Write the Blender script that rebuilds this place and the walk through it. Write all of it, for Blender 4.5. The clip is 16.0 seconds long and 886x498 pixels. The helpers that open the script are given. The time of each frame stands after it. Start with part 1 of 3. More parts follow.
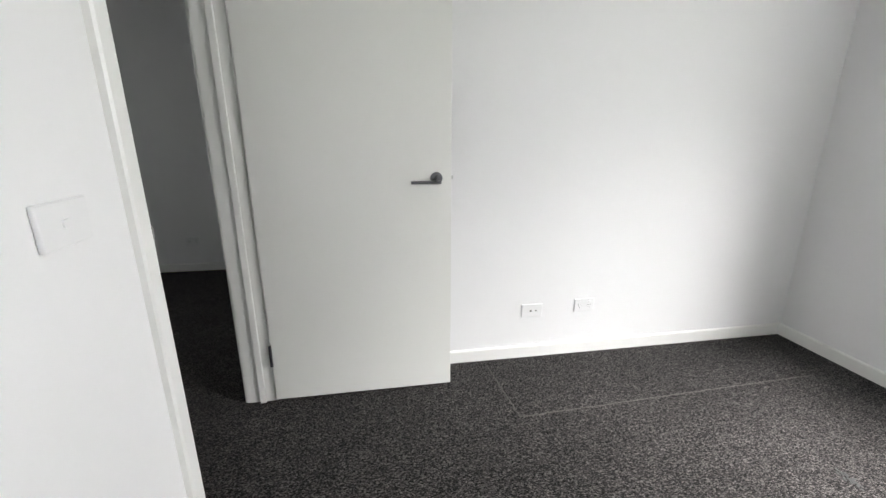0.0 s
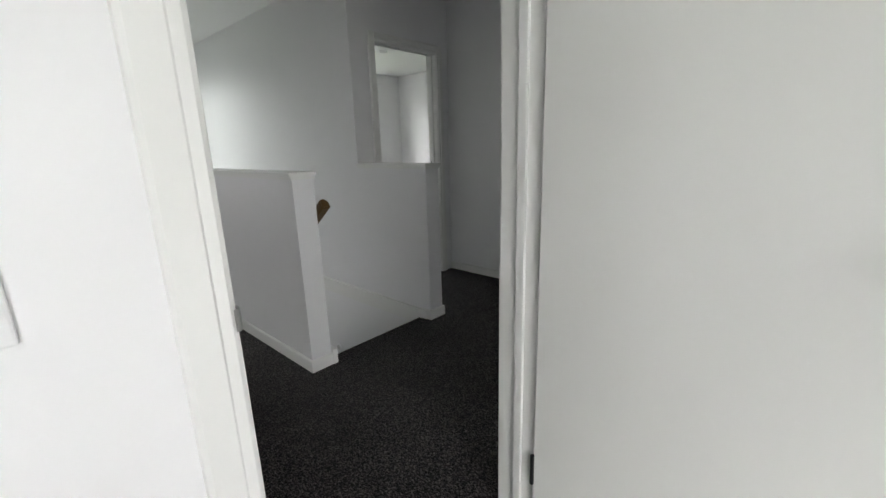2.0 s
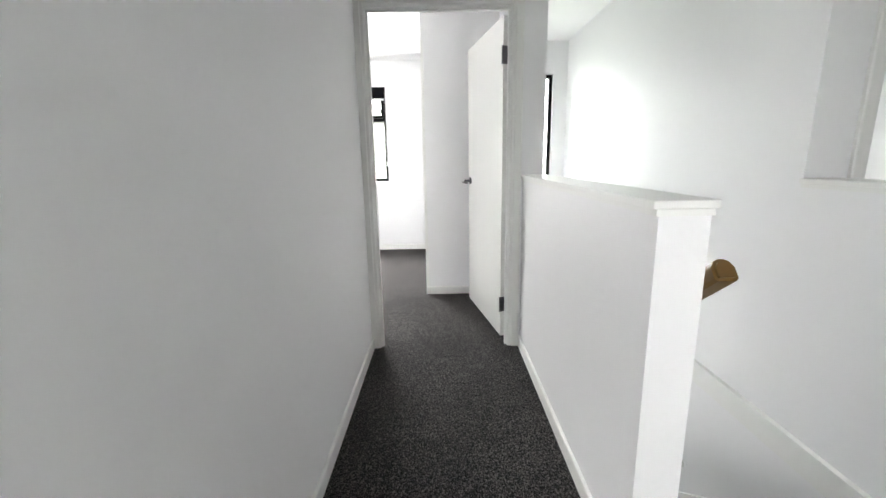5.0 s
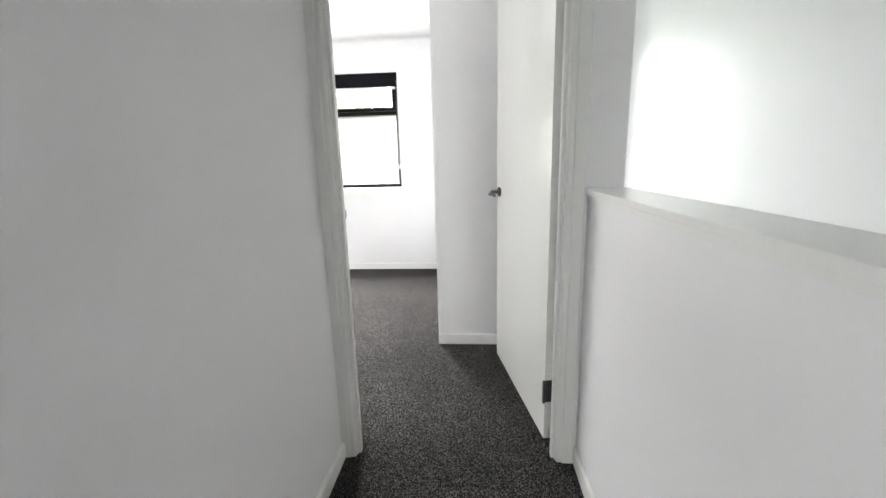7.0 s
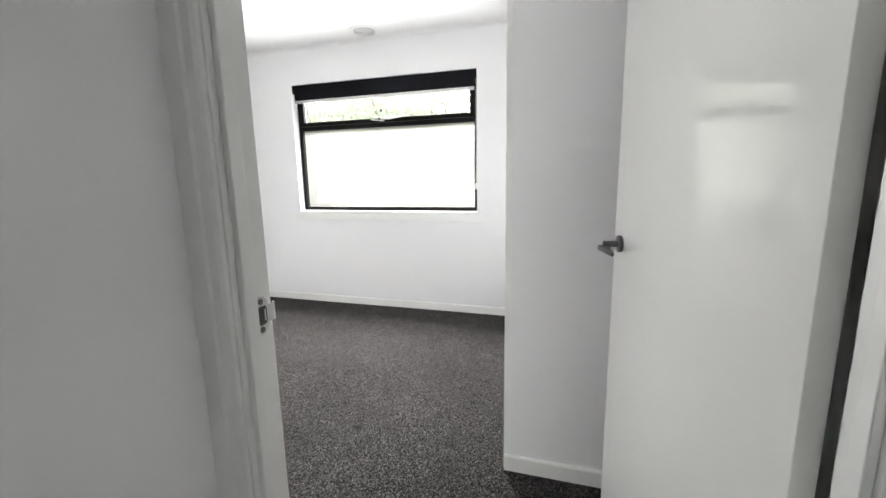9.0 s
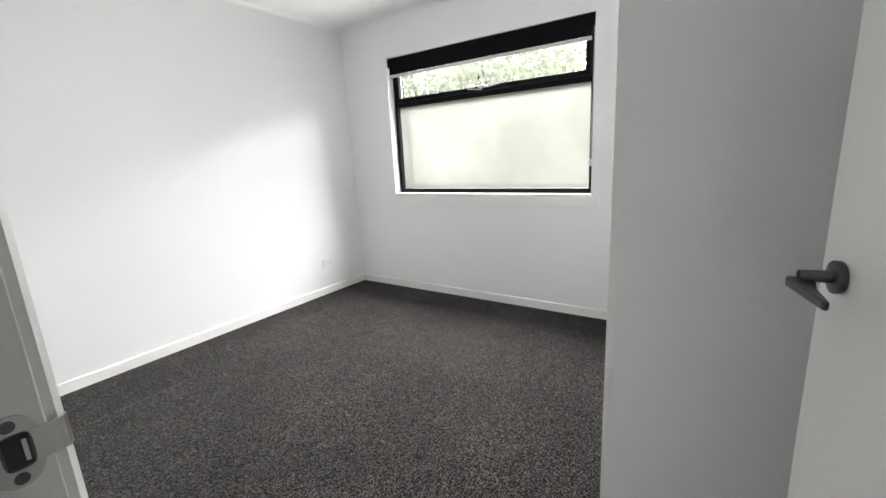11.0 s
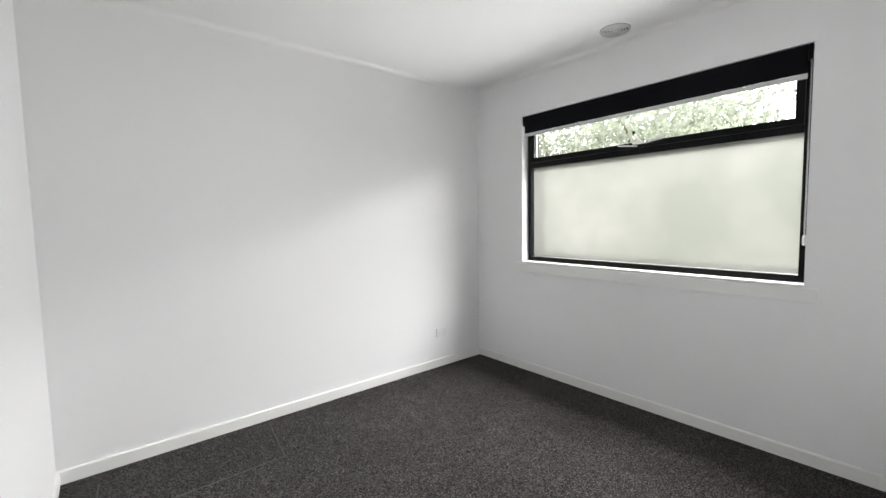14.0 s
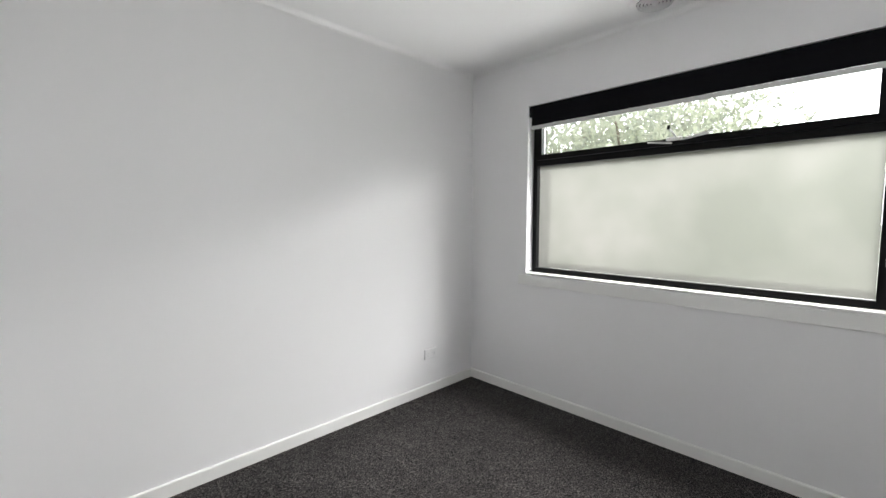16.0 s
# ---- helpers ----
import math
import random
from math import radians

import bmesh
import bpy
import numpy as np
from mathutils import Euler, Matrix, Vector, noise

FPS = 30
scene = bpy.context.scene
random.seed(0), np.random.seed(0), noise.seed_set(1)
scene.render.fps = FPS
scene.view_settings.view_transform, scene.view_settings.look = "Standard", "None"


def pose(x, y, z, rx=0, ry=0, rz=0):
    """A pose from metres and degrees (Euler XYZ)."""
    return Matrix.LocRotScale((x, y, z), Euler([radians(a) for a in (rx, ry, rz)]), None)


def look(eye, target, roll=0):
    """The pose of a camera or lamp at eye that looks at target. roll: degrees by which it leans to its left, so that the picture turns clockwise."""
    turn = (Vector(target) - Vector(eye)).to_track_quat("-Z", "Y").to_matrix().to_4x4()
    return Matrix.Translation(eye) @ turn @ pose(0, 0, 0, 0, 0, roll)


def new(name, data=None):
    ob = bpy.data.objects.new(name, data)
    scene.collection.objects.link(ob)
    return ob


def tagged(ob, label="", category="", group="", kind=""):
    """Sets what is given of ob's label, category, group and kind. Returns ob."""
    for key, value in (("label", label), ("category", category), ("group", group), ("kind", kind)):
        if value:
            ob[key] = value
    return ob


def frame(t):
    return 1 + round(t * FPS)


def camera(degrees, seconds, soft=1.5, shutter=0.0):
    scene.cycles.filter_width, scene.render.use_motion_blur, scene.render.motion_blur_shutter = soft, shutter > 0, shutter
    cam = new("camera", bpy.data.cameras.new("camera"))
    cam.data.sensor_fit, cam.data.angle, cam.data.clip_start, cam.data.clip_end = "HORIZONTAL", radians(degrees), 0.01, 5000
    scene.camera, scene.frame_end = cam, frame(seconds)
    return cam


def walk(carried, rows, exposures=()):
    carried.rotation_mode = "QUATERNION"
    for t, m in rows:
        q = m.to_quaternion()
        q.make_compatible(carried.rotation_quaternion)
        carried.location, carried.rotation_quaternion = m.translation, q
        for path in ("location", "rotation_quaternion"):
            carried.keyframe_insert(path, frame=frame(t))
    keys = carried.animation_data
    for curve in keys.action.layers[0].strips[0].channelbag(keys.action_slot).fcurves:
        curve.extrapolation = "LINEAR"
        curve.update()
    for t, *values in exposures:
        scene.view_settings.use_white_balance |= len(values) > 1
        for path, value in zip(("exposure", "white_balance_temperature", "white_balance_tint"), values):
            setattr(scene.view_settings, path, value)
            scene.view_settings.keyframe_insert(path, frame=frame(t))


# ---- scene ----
cam = camera(94.2, 16.0)
PATH = [
    (0, (0.01, 0.976, 1.215), (0.326, 2.872, 0.661), 0.0),
    (0.5, (0.071, 1.172, 1.214), (-0.019, 3.093, 0.664), -1.4),
    (1, (0.179, 1.399, 1.216), (-0.418, 3.234, 0.69), -2.2),
    (1.5, (0.181, 1.591, 1.229), (-0.861, 3.22, 0.717), -2.1),
    (2, (0.041, 1.775, 1.2), (-1.267, 3.209, 0.717), -1.7),
    (2.5, (-0.067, 1.923, 1.191), (-1.608, 3.106, 0.715), -1.7),
    (3, (-0.182, 2.094, 1.198), (-1.952, 2.909, 0.75), -0.9),
    (3.5, (-0.312, 2.18, 1.199), (-2.2, 2.672, 0.757), -0.8),
    (4, (-0.548, 2.206, 1.196), (-2.48, 2.504, 0.775), -0.3),
    (4.5, (-0.766, 2.261, 1.194), (-2.717, 2.387, 0.776), -0.6),
    (7, (-1.999, 2.404, 1.204), (-3.947, 2.257, 0.779), -1.5),
    (7.5, (-2.281, 2.364, 1.211), (-4.241, 2.212, 0.843), -0.6),
    (8, (-2.512, 2.355, 1.225), (-4.474, 2.177, 0.879), -1.1),
    (8.5, (-2.763, 2.406, 1.235), (-4.698, 2.03, 0.896), -1.1),
    (11, (-3.485, 2.39, 1.233), (-5.098, 1.292, 0.795), -3.0),
    (11.5, (-3.533, 2.407, 1.275), (-5.057, 1.196, 0.818), -3.0),
    (12, (-3.572, 2.342, 1.26), (-5.06, 1.073, 0.841), -2.3),
    (12.5, (-3.58, 2.202, 1.229), (-5.067, 0.907, 0.894), -1.5),
    (13, (-3.605, 2.122, 1.231), (-5.053, 0.768, 0.971), -1.2),
    (13.5, (-3.674, 2.074, 1.274), (-5.045, 0.632, 1.071), -1.3),
    (14, (-3.801, 2.054, 1.283), (-5.072, 0.517, 1.136), -1.1),
    (14.5, (-3.876, 2.014, 1.29), (-5.074, 0.417, 1.164), -1.0),
    (15, (-3.929, 1.875, 1.28), (-5.146, 0.292, 1.158), -0.3),
    (15.5, (-3.946, 1.674, 1.3), (-5.244, 0.158, 1.169), -0.1),
    (16, (-3.982, 1.539, 1.313), (-5.378, 0.115, 1.162), 0.1),
]
walk(cam, [(t, look(eye, target, roll)) for t, eye, target, roll in PATH],
     [(0, 0.22), (1.5, 0.3), (2.5, 0.7), (3.0, 1.3), (3.5, 1.7), (4.7, 1.9), (7.0, 1.75), (8.5, 1.45), (11, 0.68), (12.5, 0.5), (14.5, 0.25), (16, 0.12)])

# ---- light ----
H = 2.43            # ceiling height
world = bpy.data.worlds.new("overcast_sky")
scene.world = world
world.use_nodes = True
wn, wl = world.node_tree.nodes, world.node_tree.links
sky = wn.new("ShaderNodeTexSky")
sky.sky_type = "NISHITA"
sky.sun_disc = False
sky.sun_elevation, sky.sun_rotation = radians(55), radians(250)
cloud = wn.new("ShaderNodeMixRGB")
cloud.inputs[0].default_value = 0.9
cloud.inputs[2].default_value = (40.0, 40.2, 40.2, 1)
wl.new(sky.outputs[0], cloud.inputs[1])
wl.new(cloud.outputs[0], wn["Background"].inputs[0])
wn["Background"].inputs[1].default_value = 0.15


def lamp(name, kind, energy, m, **settings):
    data = bpy.data.lights.new(name, kind)
    data.energy = energy
    for key, value in settings.items():
        if key == "size":
            data.size = value
        elif key == "size_y":
            data.size_y = value
        elif key == "angle":
            data.angle = value
        elif key == "color":
            data.color = value
        elif key == "spread":
            data.spread = value
    if kind == "AREA":
        data.shape = "RECTANGLE"
    ob = new(name, data)
    ob.matrix_world = m
    return ob


lamp("sun", "SUN", 0.6, look((-8, -3, 12), (0, 0, 0)), angle=radians(40), color=(1.0, 0.97, 0.92))
# daylight in the openings of the windows, falling in and down as from the sky
lamp("daylight_front_bedroom", "AREA", 1060, look((3.15, 0.25, 2.95), (1.9, 1.45, 0.0)), size=1.9, size_y=1.0, color=(1.0, 0.99, 0.975))
lamp("daylight_front_window", "AREA", 22, look((2.66, 0.75, 1.50), (0, 0.75, 1.50)), size=1.75, size_y=1.12, color=(1.0, 0.99, 0.975))
lamp("daylight_side_bedroom", "AREA", 6, look((-5.86, 5.4, 1.55), (-4, 5.6, 1.0)), size=1.75, size_y=1.15, color=(1.0, 0.985, 1.0))
lamp("daylight_rear_bedroom", "AREA", 400, look((-7.95, 1.05, 3.10), (-5.7, 0.85, 0.6)), size=2.7, size_y=1.6, color=(1.0, 0.995, 0.985))
lamp("daylight_rear_window", "AREA", 36, look((-6.73, 0.735, 1.325), (0, 0.735, 1.325)), size=1.70, size_y=0.70, color=(1.0, 0.995, 0.98))
lamp("daylight_stairwell", "AREA", 2.2, look((-5.96, 3.28, 1.35), (-3.2, 2.95, 1.2)), size=0.55, size_y=1.45, color=(1.0, 0.985, 1.0))
# added fill from below to brighten hall and stairs, no known source there
lamp("fill_lower_hall", "AREA", 7, look((-5.90, 3.28, -1.2), (-1.4, 3.3, 1.3)), size=0.55, size_y=1.1, color=(1.0, 0.985, 1.0))

# ---- materials ----


def material(name, colour, rough=0.5, metal=0.0, grain=0.0, scale=300.0, vary=0.04, bump=0.0, bump_scale=250.0, coat=0.0, big=1.3):
    m = bpy.data.materials.new(name)
    m.use_nodes = True
    n, l = m.node_tree.nodes, m.node_tree.links
    b = n["Principled BSDF"]
    b.inputs["Roughness"].default_value = rough
    b.inputs["Metallic"].default_value = metal
    b.inputs["Coat Weight"].default_value = coat
    b.inputs["Coat Roughness"].default_value = 0.08
    geo = n.new("ShaderNodeNewGeometry")
    large = n.new("ShaderNodeTexNoise")
    large.inputs["Scale"].default_value = big
    large.inputs["Detail"].default_value = 4
    fine = n.new("ShaderNodeTexNoise")
    fine.inputs["Scale"].default_value = scale
    fine.inputs["Detail"].default_value = 2
    for tex in (large, fine):
        l.new(geo.outputs["Position"], tex.inputs["Vector"])
    add = n.new("ShaderNodeMath")
    add.operation = "MULTIPLY_ADD"
    l.new(large.outputs[0], add.inputs[0])
    add.inputs[1].default_value = vary
    add.inputs[2].default_value = 1 - vary / 2
    add2 = n.new("ShaderNodeMath")
    add2.operation = "MULTIPLY_ADD"
    l.new(fine.outputs[0], add2.inputs[0])
    add2.inputs[1].default_value = grain
    l.new(add.outputs[0], add2.inputs[2])
    mul = n.new("ShaderNodeMixRGB")
    mul.blend_type = "MULTIPLY"
    mul.inputs[0].default_value = 1
    mul.inputs[1].default_value = (*colour, 1)
    l.new(add2.outputs[0], mul.inputs[2])
    l.new(mul.outputs[0], b.inputs["Base Color"])
    if bump:
        tex = n.new("ShaderNodeTexNoise")
        tex.inputs["Scale"].default_value = bump_scale
        tex.inputs["Detail"].default_value = 3
        l.new(geo.outputs["Position"], tex.inputs["Vector"])
        bn = n.new("ShaderNodeBump")
        bn.inputs["Strength"].default_value = bump
        bn.inputs["Distance"].default_value = 0.002
        l.new(tex.outputs[0], bn.inputs["Height"])
        l.new(bn.outputs[0], b.inputs["Normal"])
    return m


def carpet_material():
    """Tight loop pile in rows: dark yarn with paler flecks, a soft nap that catches low light."""
    m = bpy.data.materials.new("charcoal_loop_carpet")
    m.use_nodes = True
    n, l = m.node_tree.nodes, m.node_tree.links
    b = n["Principled BSDF"]
    b.inputs["Roughness"].default_value = 0.75
    b.inputs["Specular IOR Level"].default_value = 0.05
    b.inputs["Sheen Weight"].default_value = 0.05
    b.inputs["Sheen Roughness"].default_value = 0.38
    geo = n.new("ShaderNodeNewGeometry")
    rows = n.new("ShaderNodeMapping")
    rows.inputs["Rotation"].default_value = (0, 0, 0.5)
    rows.inputs["Scale"].default_value = (1.0, 1.7, 1.0)
    l.new(geo.outputs["Position"], rows.inputs["Vector"])
    loops = n.new("ShaderNodeTexVoronoi")
    loops.inputs["Scale"].default_value = 175
    loops.inputs["Randomness"].default_value = 0.8
    l.new(rows.outputs[0], loops.inputs["Vector"])
    speck = n.new("ShaderNodeTexNoise")
    speck.inputs["Scale"].default_value = 95
    speck.inputs["Detail"].default_value = 6
    speck.inputs["Roughness"].default_value = 0.85
    wear = n.new("ShaderNodeTexNoise")
    wear.inputs["Scale"].default_value = 2.2
    wear.inputs["Detail"].default_value = 5
    brush = n.new("ShaderNodeTexNoise")
    brush.inputs["Scale"].default_value = 16
    brush.inputs["Detail"].default_value = 4
    hue = n.new("ShaderNodeTexNoise")
    hue.inputs["Scale"].default_value = 60
    for tex in (speck, wear, brush, hue):
        l.new(geo.outputs["Position"], tex.inputs["Vector"])

    def math_node(op, *args):
        q = n.new("ShaderNodeMath")
        q.operation = op
        for i, v in enumerate(args):
            if isinstance(v, (int, float)):
                q.inputs[i].default_value = v
            else:
                l.new(v, q.inputs[i])
        return q.outputs[0]

    cell = n.new("ShaderNodeSeparateColor")
    l.new(loops.outputs["Color"], cell.inputs[0])
    tone = math_node("MULTIPLY_ADD", cell.outputs[0], 0.55, math_node("MULTIPLY_ADD", speck.outputs[0], 1.1, -0.30))
    ramp = n.new("ShaderNodeValToRGB")
    ramp.color_ramp.elements[0].position = 0.30
    ramp.color_ramp.elements[0].color = (0.003, 0.0028, 0.0028, 1)
    ramp.color_ramp.elements[1].position = 0.85
    ramp.color_ramp.elements[1].color = (0.138, 0.128, 0.123, 1)
    mid = ramp.color_ramp.elements.new(0.55)
    mid.color = (0.021, 0.0195, 0.019, 1)
    l.new(tone, ramp.inputs[0])
    worn = math_node("ADD", math_node("MULTIPLY_ADD", wear.outputs[0], 0.9, 0.0), math_node("MULTIPLY_ADD", brush.outputs[0], 0.8, 0.15))
    tint = n.new("ShaderNodeMixRGB")
    tint.inputs[1].default_value = (1.05, 0.98, 0.94, 1)
    tint.inputs[2].default_value = (0.96, 0.99, 1.06, 1)
    l.new(hue.outputs[0], tint.inputs[0])
    mul = n.new("ShaderNodeMixRGB")
    mul.blend_type = "MULTIPLY"
    mul.inputs[0].default_value = 1
    l.new(ramp.outputs[0], mul.inputs[1])
    l.new(tint.outputs[0], mul.inputs[2])
    mul2 = n.new("ShaderNodeVectorMath")
    mul2.operation = "SCALE"
    l.new(mul.outputs[0], mul2.inputs[0])
    l.new(worn, mul2.inputs["Scale"])
    l.new(mul2.outputs[0], b.inputs["Base Color"])
    bn = n.new("ShaderNodeBump")
    bn.invert = True
    bn.inputs["Strength"].default_value = 0.9
    bn.inputs["Distance"].default_value = 0.004
    l.new(loops.outputs["Distance"], bn.inputs["Height"])
    l.new(bn.outputs[0], b.inputs["Normal"])
    return m


def glass_material(name, rough, tint, milky):
    m = bpy.data.materials.new(name)
    m.use_nodes = True
    n, l = m.node_tree.nodes, m.node_tree.links
    n.remove(n["Principled BSDF"])
    out = n["Material Output"]
    refr = n.new("ShaderNodeBsdfRefraction")
    refr.inputs["Color"].default_value = (*tint, 1)
    refr.inputs["Roughness"].default_value = rough
    refr.inputs["IOR"].default_value = 1.45 if rough else 1.0
    if milky:
        # blurred garden light behind the pane, put into the glass colour as greenish noise
        geo = n.new("ShaderNodeNewGeometry")
        garden_noise = n.new("ShaderNodeTexNoise")
        garden_noise.inputs["Scale"].default_value = 1.6
        garden_noise.inputs["Detail"].default_value = 3
        l.new(geo.outputs["Position"], garden_noise.inputs["Vector"])
        garden_tint = n.new("ShaderNodeValToRGB")
        garden_tint.color_ramp.elements[0].position = 0.35
        garden_tint.color_ramp.elements[0].color = (tint[0] * 0.74, tint[1] * 0.80, tint[2] * 0.72, 1)
        garden_tint.color_ramp.elements[1].position = 0.65
        garden_tint.color_ramp.elements[1].color = (tint[0] * 1.14, tint[1] * 1.14, tint[2] * 1.14, 1)
        l.new(garden_noise.outputs[0], garden_tint.inputs[0])
        l.new(garden_tint.outputs[0], refr.inputs["Color"])
    gloss = n.new("ShaderNodeBsdfGlossy")
    gloss.inputs["Roughness"].default_value = rough * 0.5 + 0.01
    fres = n.new("ShaderNodeFresnel")
    fres.inputs[0].default_value = 1.3
    mix = n.new("ShaderNodeMixShader")
    l.new(fres.outputs[0], mix.inputs[0])
    if milky:
        trans = n.new("ShaderNodeBsdfTranslucent")
        trans.inputs["Color"].default_value = (*tint, 1)
        both = n.new("ShaderNodeMixShader")
        both.inputs[0].default_value = milky
        l.new(refr.outputs[0], both.inputs[1])
        l.new(trans.outputs[0], both.inputs[2])
        l.new(both.outputs[0], mix.inputs[1])
    else:
        l.new(refr.outputs[0], mix.inputs[1])
    l.new(gloss.outputs[0], mix.inputs[2])
    l.new(mix.outputs[0], out.inputs[0])
    return m


def wood_material():
    m = material("oiled_timber", (0.13, 0.072, 0.02), 0.4, vary=0.2, grain=0.1, scale=60)
    n, l = m.node_tree.nodes, m.node_tree.links
    wave = n.new("ShaderNodeTexNoise")
    wave.inputs["Scale"].default_value = 14
    wave.inputs["Distortion"].default_value = 1.5
    geo = n.new("ShaderNodeNewGeometry")
    l.new(geo.outputs["Position"], wave.inputs["Vector"])
    bn = n.new("ShaderNodeBump")
    bn.inputs["Strength"].default_value = 0.15
    l.new(wave.outputs[0], bn.inputs["Height"])
    l.new(bn.outputs[0], n["Principled BSDF"].inputs["Normal"])
    return m


def leaf_material():
    m = bpy.data.materials.new("hazy_leaf_green")
    m.use_nodes = True
    n, l = m.node_tree.nodes, m.node_tree.links
    b = n["Principled BSDF"]
    geo = n.new("ShaderNodeNewGeometry")
    ramp = n.new("ShaderNodeValToRGB")
    # leaf tones bleached: outdoor haze and glare are put into the colour
    ramp.color_ramp.elements[0].color = (0.20, 0.21, 0.175, 1)
    ramp.color_ramp.elements[1].color = (0.40, 0.41, 0.32, 1)
    l.new(geo.outputs["Random Per Island"], ramp.inputs[0])
    l.new(ramp.outputs[0], b.inputs["Base Color"])
    b.inputs["Roughness"].default_value = 0.45
    trans = n.new("ShaderNodeBsdfTranslucent")
    l.new(ramp.outputs[0], trans.inputs[0])
    mix = n.new("ShaderNodeMixShader")
    mix.inputs[0].default_value = 0.55
    l.new(b.outputs[0], mix.inputs[1])
    l.new(trans.outputs[0], mix.inputs[2])
    l.new(mix.outputs[0], n["Material Output"].inputs[0])
    return m


WALL = material("white_wall_paint", (0.848, 0.846, 0.856), 0.5, vary=0.02, grain=0.01, bump=0.06, bump_scale=180)
CEIL = material("white_ceiling_paint", (0.84, 0.84, 0.84), 0.8, vary=0.015, bump=0.05)
TRIM = material("white_gloss_trim", (0.84, 0.84, 0.822), 0.28, vary=0.02, bump=0.012, bump_scale=300)
DOOR = material("white_gloss_door", (0.82, 0.82, 0.795), 0.06, vary=0.02, bump=0.006, bump_scale=25)
PLASTIC = material("white_plastic", (0.83, 0.83, 0.84), 0.3, vary=0.01)
SLOT = material("dark_plastic", (0.03, 0.03, 0.03), 0.5)
NICKEL = material("dark_satin_nickel", (0.13, 0.13, 0.14), 0.32, metal=1.0, vary=0.08, grain=0.05)
CHROME = material("brushed_steel", (0.55, 0.55, 0.54), 0.28, metal=1.0, vary=0.1, grain=0.06)
ALU = material("black_aluminium", (0.004, 0.004, 0.0045), 0.35, vary=0.1)
BLIND = material("black_blind_cloth", (0.006, 0.006, 0.008), 0.9, vary=0.1, grain=0.1, scale=700, bump=0.1, bump_scale=900)
BAR = material("pale_grey_bar", (0.62, 0.62, 0.61), 0.4, vary=0.02)
GREYVENT = material("grey_vent_plastic", (0.60, 0.60, 0.60), 0.5, vary=0.05)
THROAT = material("shaded_vent_throat", (0.16, 0.16, 0.16), 0.7)
for black in (ALU, BLIND):
    black.node_tree.nodes["Principled BSDF"].inputs["Specular IOR Level"].default_value = 0.12
WOOD = wood_material()
CARPET = carpet_material()
SEAM = material("carpet_seam", (0.072, 0.066, 0.063), 0.95, vary=0.3, grain=0.4, scale=120)
FROST = glass_material("frosted_glass", 0.42, (0.200, 0.199, 0.190), 0.30)
CLEAR = glass_material("clear_glass", 0.0, (0.96, 0.98, 0.97), 0)
LEAF = leaf_material()
BARK = material("bark", (0.13, 0.10, 0.08), 0.9, vary=0.4, bump=0.6, bump_scale=40)
GRASS = material("lawn", (0.07, 0.11, 0.04), 0.9, vary=0.5, grain=0.3, scale=40)
BRICK = material("pale_render", (0.5, 0.47, 0.43), 0.9, vary=0.15)

# ---- helpers of the builder ----


def box(bm, x0, x1, y0, y1, z0, z1, bevel=0.0):
    made = bmesh.ops.create_cube(bm, size=1.0)["verts"]
    for v in made:
        v.co = Vector(((x0 + x1) / 2 + v.co.x * abs(x1 - x0), (y0 + y1) / 2 + v.co.y * abs(y1 - y0), (z0 + z1) / 2 + v.co.z * abs(z1 - z0)))
    if bevel:
        edges = list({e for v in made for e in v.link_edges})
        bmesh.ops.bevel(bm, geom=edges, offset=bevel, segments=2, affect="EDGES", profile=0.5)


def cylinder(bm, m, r0, r1, depth, segments=32, bevel=0.0):
    made = bmesh.ops.create_cone(bm, cap_ends=True, segments=segments, radius1=r0, radius2=r1, depth=depth)["verts"]
    if bevel:
        rims = [e for e in {e for v in made for e in v.link_edges} if sum(len(f.verts) > 4 for f in e.link_faces) == 1]
        made = list({v for v in made} | set(bmesh.ops.bevel(bm, geom=rims, offset=bevel, segments=2, affect="EDGES", profile=0.5)["verts"]))
        made = [v for v in made if v.is_valid]
    bmesh.ops.transform(bm, matrix=m, verts=made)


def prism(bm, outline, axis, a, b):
    """A flat outline drawn out along an axis from a to b; the outline gives the other two axes in order."""
    def put(p, w):
        q = list(p)
        q.insert("xyz".index(axis), w)
        return Vector(q)
    low = [bm.verts.new(put(p, a)) for p in outline]
    high = [bm.verts.new(put(p, b)) for p in outline]
    k = len(outline)
    bm.faces.new(low)
    bm.faces.new(list(reversed(high)))
    for i in range(k):
        bm.faces.new((low[i], high[i], high[(i + 1) % k], low[(i + 1) % k]))
    bmesh.ops.recalc_face_normals(bm, faces=bm.faces[:])


def part(name, bm, mat, parent=None, label="", smooth=False):
    me = bpy.data.meshes.new(name)
    bm.to_mesh(me)
    bm.free()
    me.materials.append(mat)
    if smooth:
        for p in me.polygons:
            p.use_smooth = True
        me.set_sharp_from_angle(angle=radians(35))
    ob = new(name, me)
    if parent:
        ob.parent = parent
    if label:
        ob["label"] = label
    return ob


def boxes(name, mat, spans, parent=None, label="", bevel=0.0):
    bm = bmesh.new()
    for s in spans:
        box(bm, *s, bevel=bevel)
    return part(name, bm, mat, parent, label)


def setting(ob, label, category):
    return tagged(ob, label, category, kind="structure")


def empty(name, m=None):
    ob = new(name)
    ob.empty_display_size = 0.1
    if m:
        ob.matrix_world = m
    return ob


